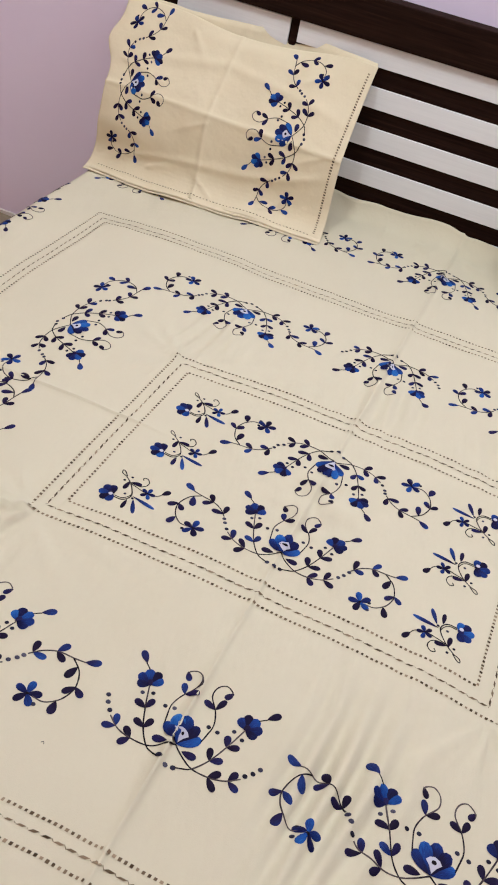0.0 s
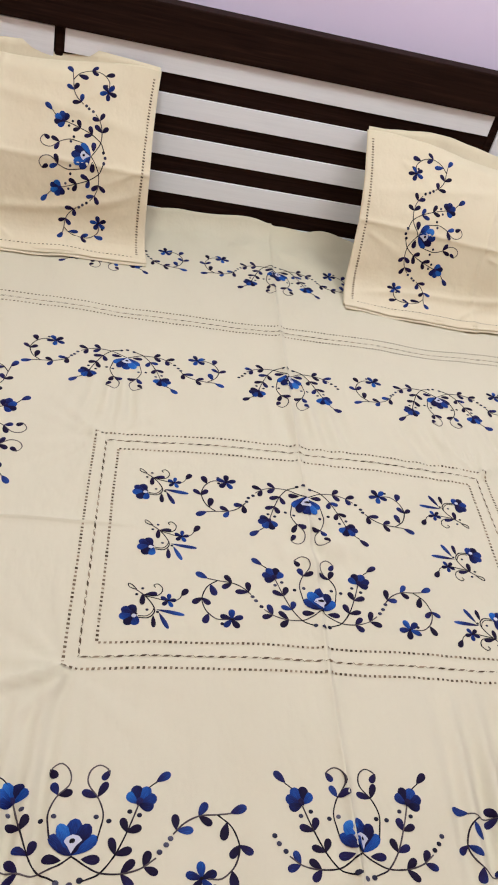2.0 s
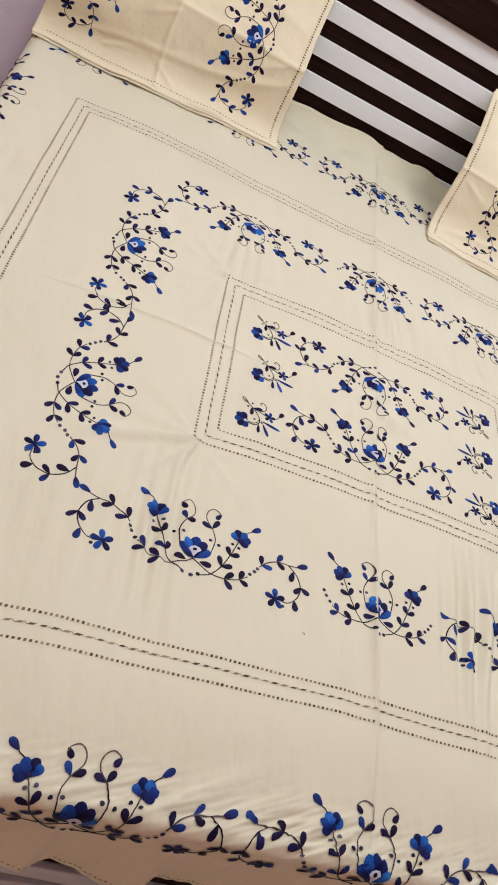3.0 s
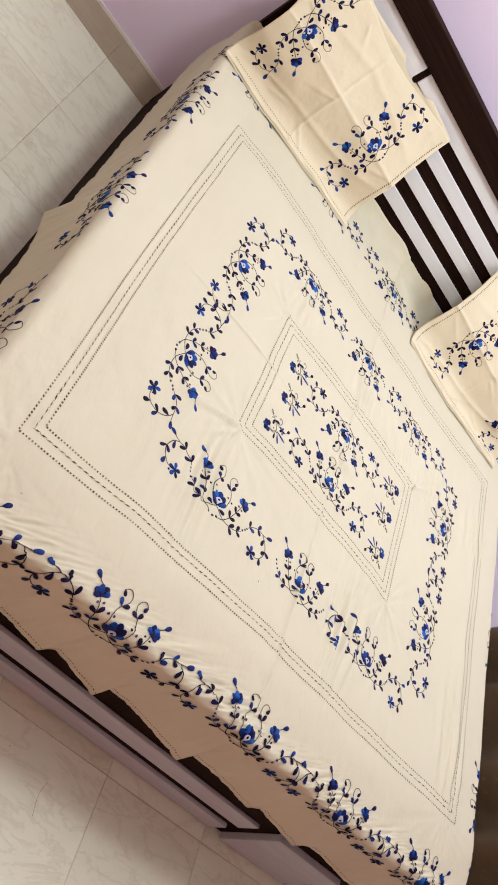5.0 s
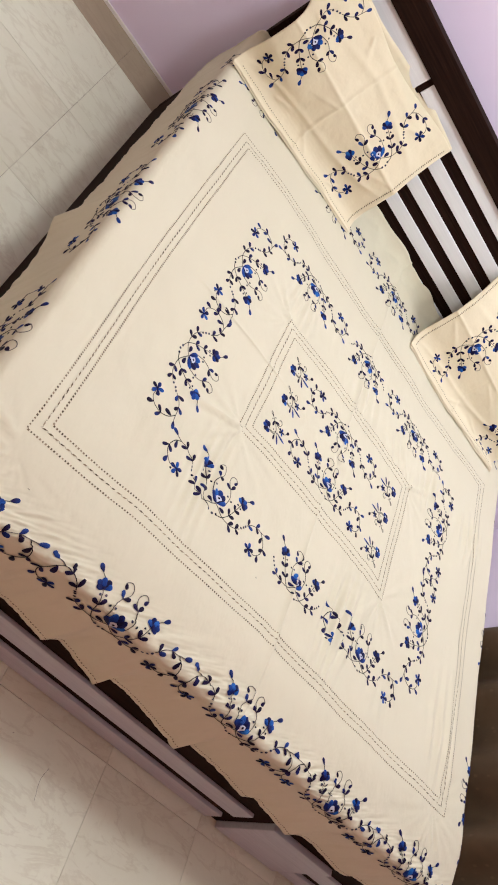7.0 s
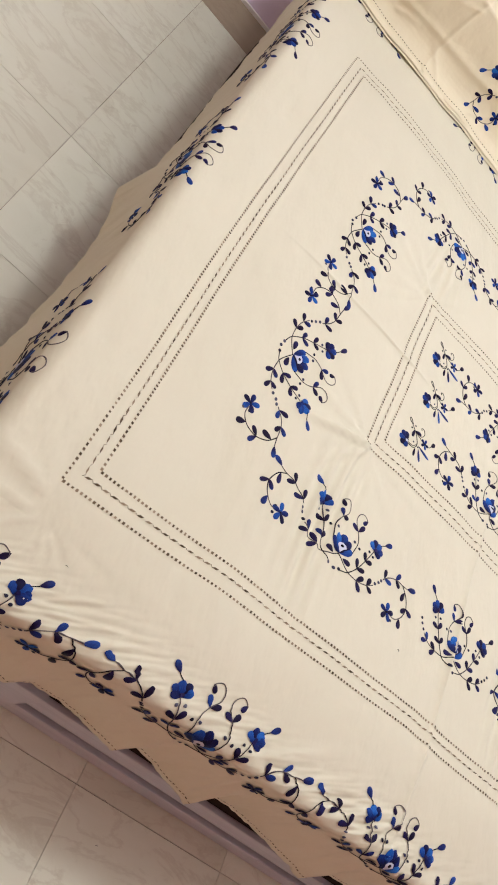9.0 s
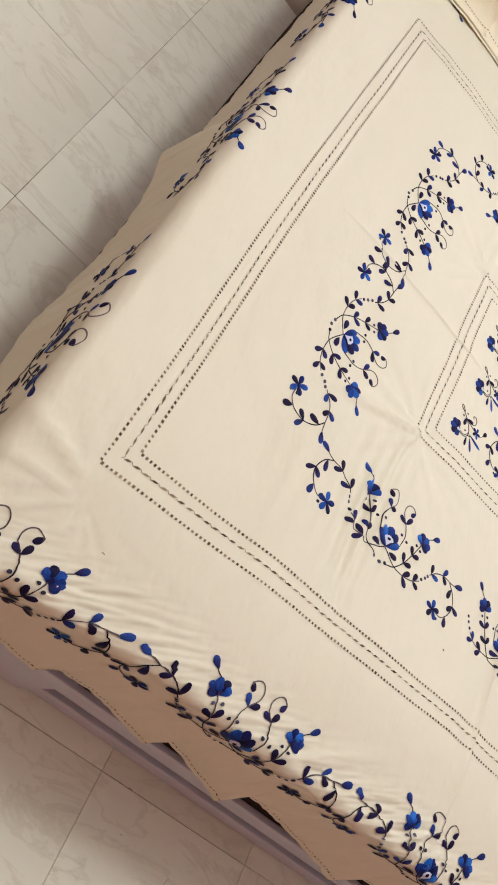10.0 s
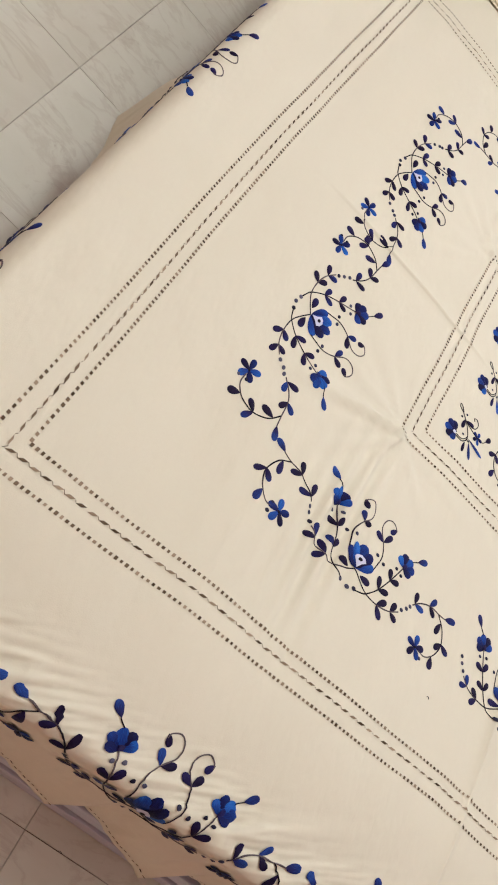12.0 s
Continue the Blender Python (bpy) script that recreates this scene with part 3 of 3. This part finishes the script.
for y in (-0.200, 0.211):
    spray(on_sheet, bedsheet, (-0.571, y), -math.pi / 2, seed, True, 1.0, 1.09)
    spray(on_sheet, bedsheet, (0.586, y + 0.015), math.pi / 2, seed + 1, True, 1.0, 1.09)
    seed += 2
for x in (-0.82, -0.403, 0.013, 0.405, 0.79):
    spray(on_sheet, bedsheet, (x, -0.836), 0.0, seed, True, 1.0, 1.06)
    spray(on_sheet, bedsheet, (x, 0.902), math.pi, seed + 1)
    seed += 2
for y in (-0.515, 0.03, 0.555):
    spray(on_sheet, bedsheet, (-0.992, y), -math.pi / 2, seed, True, 1.0, 1.06)
    spray(on_sheet, bedsheet, (1.030, y), math.pi / 2, seed + 1, True, 1.0, 1.06)
    seed += 2
for i, place in enumerate(((-0.251, -0.123), (-0.233, 0.005), (-0.247, 0.122))):
    sprig(on_sheet, bedsheet, place, 0.0, 60 + i)
for i, place in enumerate(((0.260, -0.121), (0.256, 0.015), (0.260, 0.132))):
    sprig(on_sheet, bedsheet, place, math.pi, 70 + i)


# ---- openwork borders ----
def openwork_line(lay, a, b, rng, zigzag=False, pitch=0.0072, fat=0.0034, pull=None):
    """A row of drawn-thread holes between two points of the cloth."""
    verts, faces = [], []
    ax, ay = b[0] - a[0], b[1] - a[1]
    n = math.hypot(ax, ay)
    tx, ty = ax / n, ay / n
    k = int(n / pitch)
    for i in range(k):
        s = (i + 0.5) * n / k
        wob = 0.0012 * noise.noise((s * 9, a[0] * 7, a[1] * 7))
        wx, wy = a[0] + tx * s - ty * wob, a[1] + ty * s + tx * wob
        if zigzag:
            # a slanting gap between two bundles of threads
            strokes = [(0.0, pitch * (0.23 + 0.06 * rng.random()), fat * (0.22 + 0.10 * rng.random()), 1.6), (0.5 * pitch, 0.0005, fat * 0.4 * rng.random(), -1.0)]
        else:
            strokes = [(0.0, pitch * (0.20 + 0.09 * rng.random()), fat * (0.46 + 0.20 * rng.random()), 0.12)]
        for c, half, high, slant in strokes:
            q = len(verts)
            for cx, cy in ((-half, -high), (half, -high), (half, high), (-half, high)):
                cx += c + cy * slant
                px, py = wx + tx * cx - ty * cy, wy + ty * cx + tx * cy
                dx, dy = pull(px, py) if pull else (0, 0)
                verts.append(lay(px + dx, py + dy, 0.0006))
            faces.append((q, q + 1, q + 2, q + 3))
    return verts, faces


def openwork_frame(hx, hy, gaps, cx=0.0, cy=0.0, pull=None):
    """Four sides of a rectangular drawn-thread border, each of three rows."""
    rng = random.Random(int(hx * 1000))
    for side in range(4):
        verts, faces = [], []
        for row, g in enumerate(gaps):
            x, y = hx - g, hy - g
            ends = ((-x, -y), (x, -y)), ((x, -y), (x, y)), ((x, y), (-x, y)), ((-x, y), (-x, -y))
            a, b = [(p[0] + cx, p[1] + cy) for p in ends[side]]
            vv, ff = openwork_line(on_sheet, a, b, rng, row == 1, 0.0155 if row == 1 else 0.0073, 0.0054 if row == 1 else 0.0034, pull=pull)
            faces += [tuple(i + len(verts) for i in f) for f in ff]
            verts += vv
        tagged(part("openwork_border", mesh_from("openwork_border", verts, faces, [OPEN]), bedsheet, "brownish drawn-thread openwork rows"), kind="stuff")



def pull_inner(x, y):
    """How the weight of the cloth draws the small frame's sides."""
    k = 1 - (x / 0.36) ** 2
    return (0.0, 0.020 * k * (y > 0.15) + 0.014 * k * (y < -0.15))


def pull_outer(x, y):
    """The cloth is drawn outwards at the corners over the near side of the bed."""
    high, side = ramp01(y, 0.2, 0.6), ramp01(-x, 0.5, 0.8)
    return (ramp01(x, 0.5, 0.8) * (0.018 + 0.048 * ramp01(-y, -0.66, 0.66)) - side * 0.016 * ramp01(y, -0.65, 0.1), 0.024 * high)


openwork_frame(0.369, 0.2355, (0.0, 0.019, 0.041), 0.002, 0.0075, pull_inner)
openwork_frame(0.797, 0.640, (0.0, 0.021, 0.037), 0.006, 0.003, pull_outer)


def hem_rows():
    rng = random.Random(5)
    verts, faces = [], []
    m = 0.022
    for a, b in (((U0 + m, V0 + 0.015), (U1 - m, V0 + 0.015)), ((U1 - m, V0 + m), (U1 - m, V1 - m))):
        vv, ff = openwork_line(on_sheet, a, b, rng, False, 0.0075, 0.0024)
        faces += [tuple(i + len(verts) for i in f) for f in ff]
        verts += vv
    tagged(part("hem_stitching", mesh_from("hem_stitching", verts, faces, [OPEN]), bedsheet, "brown hemstitch row along the sheet edge"), kind="stuff")


hem_rows()


# ---- loose threads and stray hairs ----
def loose_strand(u, v, bend_by, label):
    st = Stitching(on_sheet, (u, v))
    st.stem([(0, 0), (0.0025, bend_by * 0.7), (0.0045, -bend_by * 0.3)], 0.0004)
    tagged(new("loose_strand", st.mesh("loose_strand")), label, "thread")


loose_strand(-0.133, -0.527, 0.003, "tiny dark loose thread lying on the bedsheet")
loose_strand(-0.717, -0.728, 0.001, "tiny dark thread speck lying on the bedsheet")


def floor_strand(pts, label):
    st = Stitching(lambda x, y, h: Vector((x, y, 0.0002 + 0.5 * h)), (0, 0))
    st.stem(pts, 0.00035)
    tagged(new("loose_strand", st.mesh("loose_strand")), label, "thread")


# the long curl is a stray hair
floor_strand([(-0.106, -0.972), (-0.115, -1.005), (-0.106, -1.050)], "thin dark stray hair curled on the marble floor")
floor_strand([(-0.272, -0.881), (-0.267, -0.878), (-0.261, -0.880)], "short dark thread in a joint of the marble floor")
floor_strand([(-0.244, -0.953), (-0.242, -0.951), (-0.239, -0.952)], "tiny dark lint speck on the marble floor")
# a second stray hair, left of the bed
floor_strand([(-1.015, -0.340), (-1.009, -0.333), (-1.003, -0.331)], "short dark stray hair on the marble floor beside the bed")


# ---- pillows ----
CREASES = (
    ((0.04, 0.02), (-0.06, 0.12), 0.010, 0.0016), ((0.16, 0.03), (0.26, 0.12), 0.009, 0.0014), ((-0.16, 0.05), (-0.05, 0.09), 0.010, 0.0018),
    ((0.00, 0.215), (-0.14, 0.16), 0.008, 0.0013), ((0.30, 0.22), (0.16, 0.15), 0.009, 0.0016), ((-0.29, 0.30), (-0.15, 0.27), 0.011, 0.0020),
    ((-0.12, 0.42), (-0.04, 0.33), 0.010, 0.0014), ((0.24, 0.40), (0.13, 0.33), 0.010, 0.0016),
)


def gaping(s):
    """How far the case's upper edge stands open, along the pillow."""
    return max(0, math.sin(math.pi * (s + 0.14) / 0.42)) if -0.14 < s < 0.28 else 0.0


def pillow(foot, along, width, profile, seed, hem_side, bands, shape, sag, tuck, label):
    """A cased pillow leaning on the headboard. foot: middle of its lower edge; along: its width's direction in plan."""
    ax = Vector((math.cos(along), math.sin(along), 0))
    back = Vector((-math.sin(along), math.cos(along), 0))
    pts = smooth_curve(profile, 0.01)
    run = [0.0]
    for p, q in zip(pts, pts[1:]):
        run.append(run[-1] + math.hypot(q[0] - p[0], q[1] - p[1]))
    tall = run[-1]

    def spine(t):
        t = min(max(t, 0), tall)
        i = min(len(run) - 2, max(0, sum(r <= t for r in run) - 1))
        f = (t - run[i]) / (run[i + 1] - run[i])
        return [pts[i][k] + f * (pts[i + 1][k] - pts[i][k]) for k in (0, 1)]

    def thick(s, t):
        a, b = 2 * abs(s) / width, abs(2 * t / tall - 1)
        ed = max(0, 1 - a ** 3.5) * max(0, 1 - b ** 3)
        return 0.045 * ed ** 0.7

    def lay(s, t, h=0.0, face=1):
        y, z = spine(t)
        y2, z2 = spine(t + 0.004)
        y1, z1 = spine(t - 0.004)
        n = math.hypot(y2 - y1, z2 - z1) or 1
        ny, nz = -(z2 - z1) / n, (y2 - y1) / n
        wave = 0.006 * noise.noise((s * 5 + seed, t * 5, 3)) + 0.0015 * noise.noise((s * 17 + seed, t * 17, 9))
        fade = 1 - abs(2 * s / width) ** 8
        wave += 0.0050 * math.exp(-abs(s + 0.012 * math.sin(t * 9)) / 0.0055) + 0.0065 * math.exp(-abs(t - tall * 0.50 + 0.03 * s) / 0.0055)
        wave += fade * 0.004 * bell(t - tall * 0.23 - 0.25 * s - 0.02 * math.sin(9 * s + seed), 0.012)
        wave += fade * 0.003 * bell(t - tall * 0.80 + 0.20 * abs(s), 0.014) - 0.004 * bell(s - 0.10 - 0.3 * (t - 0.2), 0.02) * bell(t - 0.33, 0.09)
        wave += 0.004 * noise.noise((s * 11 + seed, t * 9, 5)) * fade
        for a, b, w0, h0 in CREASES:
            wave += fade * ridge(s * hem_side, t, a, b, w0, 0.7 * h0)
        wave += 0.010 * max(0, 1 - (tall - t) / 0.06) * math.sin(s * 13 + seed) * (1 - abs(2 * s / width) ** 6)
        w = (0.25 if face > 0 else -1.0) * thick(s, t) + wave + h * face + (0.0015 if face > 0 else -0.0015)
        f = t / tall
        bulge = shape(f) if s * hem_side < 0 else 1 + (0.065 if hem_side > 0 else 0.038) * (1 - f) ** 2 + 0.058 * f * f
        droop = 0.006 * (2 * s / width) ** 4 * f + sag * bell(s * hem_side + 0.02, 0.17) * f ** 3 + 0.010 * gaping(s * hem_side) * ramp01(f, 0.90, 1.0)
        y += (tuck + (0.038 if hem_side > 0 else 0.015) * ramp01(-s * hem_side, -0.05, 0.33)) * (1 - ramp01(t, 0.0, 0.16))
        p = foot + ax * s * bulge + back * (y + ny * w) + Vector((0, 0, z + nz * w - droop))
        low = 1 - ramp01(t, 0.0, 0.07)
        if low > 0:
            p.z += low * (lie(max(p.x, -0.86), p.y).z + 0.0035 - foot.z)
        return p

    verts, faces, slots = [], [], []
    ns, nt = 150, 104
    for face in (1, -1):
        q = len(verts)
        for j in range(nt + 1):
            for i in range(ns + 1):
                s, t = width * (i / ns - 0.5), tall * j / nt
                verts.append(lay(s, t, 0, face))
        for j in range(nt):
            for i in range(ns):
                f = (q + j * (ns + 1) + i, q + j * (ns + 1) + i + 1, q + (j + 1) * (ns + 1) + i + 1, q + (j + 1) * (ns + 1) + i)
                faces.append(f if face > 0 else f[::-1])
    half = (ns + 1) * (nt + 1)
    rim = [i for i in range(ns + 1)] + [(j * (ns + 1) + ns) for j in range(1, nt + 1)]
    rim += [nt * (ns + 1) + i for i in range(ns - 1, -1, -1)] + [j * (ns + 1) for j in range(nt - 1, 0, -1)]
    for a, b in zip(rim, rim[1:] + rim[:1]):
        faces.append((b, a, a + half, b + half))
    ob = tagged(new("pillow", mesh_from("pillow", verts, faces, [CASE])), label, "pillow")

    def front(s, t, h=0.0):
        return lay(s, t, h, 1)

    for k, (s, t, turn) in enumerate(bands):
        spray(front, ob, (s, t), turn, seed * 10 + k, True, 1.05)
    rng = random.Random(seed)
    x = hem_side * (width / 2 - 0.021)
    vv, ff = openwork_line(front, (x, 0.02), (x + hem_side * 0.008, tall - 0.02), rng, False, 0.0068, 0.0042)
    tagged(part("hem_stitching", mesh_from("hem_stitching", vv, ff, [OPEN]), ob, "brown hemstitch row"), kind="stuff")
    vv, ff = openwork_line(front, (-width / 2 + 0.03, 0.016), (width / 2 - 0.03, 0.012), rng, False, 0.0085, 0.0018)
    tagged(part("hem_stitching", mesh_from("hem_stitching", vv, ff, [OPEN]), ob, "fine brown stitch row along the lower hem"), kind="stuff")
    # lower hem: two thin layers lying forward on the bed
    vv, ff = [], []
    for layer in (0, 1):
        q = len(vv)
        for i in range(91):
            s = (width - 0.004) * (i / 90 - 0.5)
            reach = 0.009 + 0.008 * layer + 0.006 * noise.noise((s * 9, seed, layer)) + 0.003 * noise.noise((s * 30, seed, layer))
            a = lay(s, 0.010, 0, 1)
            row = [a]
            for k in (0.5, 1.0):
                b = a - back * (reach * k + 0.010 * k)
                b.z = lie(max(b.x, -0.86), b.y).z + 0.0015 + 0.0032 * (1 - layer) + 0.0018 * (1 + noise.noise((s * 14, seed, 4 + layer)))
                row.append(b)
            vv += row + [row[2] + Vector((0, 0, -0.0012)), a + Vector((0, 0, -0.004))]
        for i in range(90):
            for k in range(4):
                ff.append((q + i * 5 + k, q + i * 5 + k + 1, q + i * 5 + k + 6, q + i * 5 + k + 5))
    part("hem", mesh_from("hem", vv, ff, [CASE]), ob, "doubled cream pillowcase edge")
    # open upper edge: the back layer of the case stands a little higher and gapes
    vv, ff = [], []
    for i in range(81):
        s = (width - 0.004) * (i / 80 - 0.5)
        o = gaping(s * hem_side)
        gape = 0.004 + 0.030 * o ** 1.2
        rise = 0.006 + 0.010 * o + 0.002 * noise.noise((s * 20, seed, 7))
        a = lay(s, tall - 0.030, 0, 1) + back * (gape + 0.006)
        b = lay(s, tall, 0, 1) + back * gape + Vector((0, 0, rise + 0.010 * o))
        vv += [a, a.lerp(b, 0.6) + back * 0.002, b, b + back * 0.0015 + Vector((0, 0, -0.0004)), a + back * 0.006]
    for i in range(80):
        for k in range(4):
            ff.append((i * 5 + k, i * 5 + k + 1, i * 5 + k + 6, i * 5 + k + 5))
    part("case_opening", mesh_from("case_opening", vv, ff, [CASE]), ob, "gaping open edge of the cream pillowcase")
    return ob


def dog_ear(f):
    """The far side edge of the first pillow: drawn in, with one bulging ear near the top."""
    return 0.915 + 0.045 * (1 - f) ** 3 - 0.02 * math.sin(math.pi * f) + 0.085 * bell(f - 0.76, 0.10)


def even_side(f):
    return 1 + 0.06 * math.sin(math.pi * f * 0.85)


LEAN = [(0.0, 0.0), (0.045, 0.012), (0.070, 0.043), (0.086, 0.095), (0.101, 0.158), (0.116, 0.188), (0.156, 0.243), (0.207, 0.322), (0.235, 0.367)]
pillow(Vector((-0.621, 0.839, 0.521)), 0.055, 0.660, LEAN, 3, 1, ((-0.238, 0.250, -math.pi / 2), (0.184, 0.238, math.pi / 2)), dog_ear, 0.020, 0.012, "cream pillow in an embroidered case, leaning on the headboard")
SLUMP = [(0.0, 0.0), (0.060, 0.012), (0.105, 0.050), (0.135, 0.120), (0.158, 0.170), (0.200, 0.225), (0.260, 0.285), (0.305, 0.328)]
pillow(Vector((0.542, 0.757, 0.521)), -0.085, 0.655, SLUMP, 4, -1, ((-0.166, 0.232, -math.pi / 2), (0.225, 0.225, math.pi / 2)), even_side, 0.022, 0.020, "cream pillow in an embroidered case beside the bare headboard slats")


# ---- curtain ----
def curtain():
    verts, faces = [], []
    n, y0, y1 = 150, 0.585, -1.5
    for j, z in enumerate((0.02, 0.25, 0.6, 1.1, 1.7, 2.3)):
        for i in range(n + 1):
            y = y0 + (y1 - y0) * i / n
            x = XR - 0.085 + 0.052 * math.sin(y * 21 + 2.2 * noise.noise((y * 2, z * 0.3, 1))) + 0.012 * noise.noise((y * 9, z, 3))
            verts.append((x, y, z))
    for j in range(5):
        for i in range(n):
            faces.append((j * (n + 1) + i, j * (n + 1) + i + 1, (j + 1) * (n + 1) + i + 1, (j + 1) * (n + 1) + i))
    ob = tagged(new("curtain", mesh_from("curtain", verts, faces, [CURTAIN])), "dark brown patterned curtain hanging in folds by the wall", "curtain")
    sk = ob.modifiers.new("thickness", "SOLIDIFY")
    sk.thickness = 0.003


curtain()

# ---- floor tiles ----
PX, PY, JX, JY = 0.389, 0.3976, 0.052, -0.880


def tile_mesh(name, sx, sy, mat):
    bm = bmesh.new()
    bmesh.ops.create_cube(bm, size=1.0)
    for v in bm.verts:
        top = v.co.z > 0
        v.co = Vector((v.co.x * (sx - (0.0006 if top else 0)), v.co.y * (sy - (0.0006 if top else 0)), 0.0 if top else -0.012))
    me = bpy.data.meshes.new(name)
    bm.to_mesh(me)
    bm.free()
    me.materials.append(mat)
    return me


def lay_tiles():
    full = tile_mesh("tile", PX - 0.0007, PY - 0.0007, TILE)
    deep = YH - (JY + 5 * PY)
    edge = tile_mesh("border_tile", PX - 0.0008, deep - 0.002, BORDER)
    for i in range(-8, 6):
        x = JX + (i - 0.5) * PX
        if x < XL - 0.2 or x > XR + 0.2:
            continue
        for k in range(-6, 5):
            part("tile", full, floor).location = (x, JY + (k + 0.5) * PY, 0)
        part("border_tile", edge, floor, "tan marble border tile").location = (x, YH - deep / 2, 0)


lay_tiles()
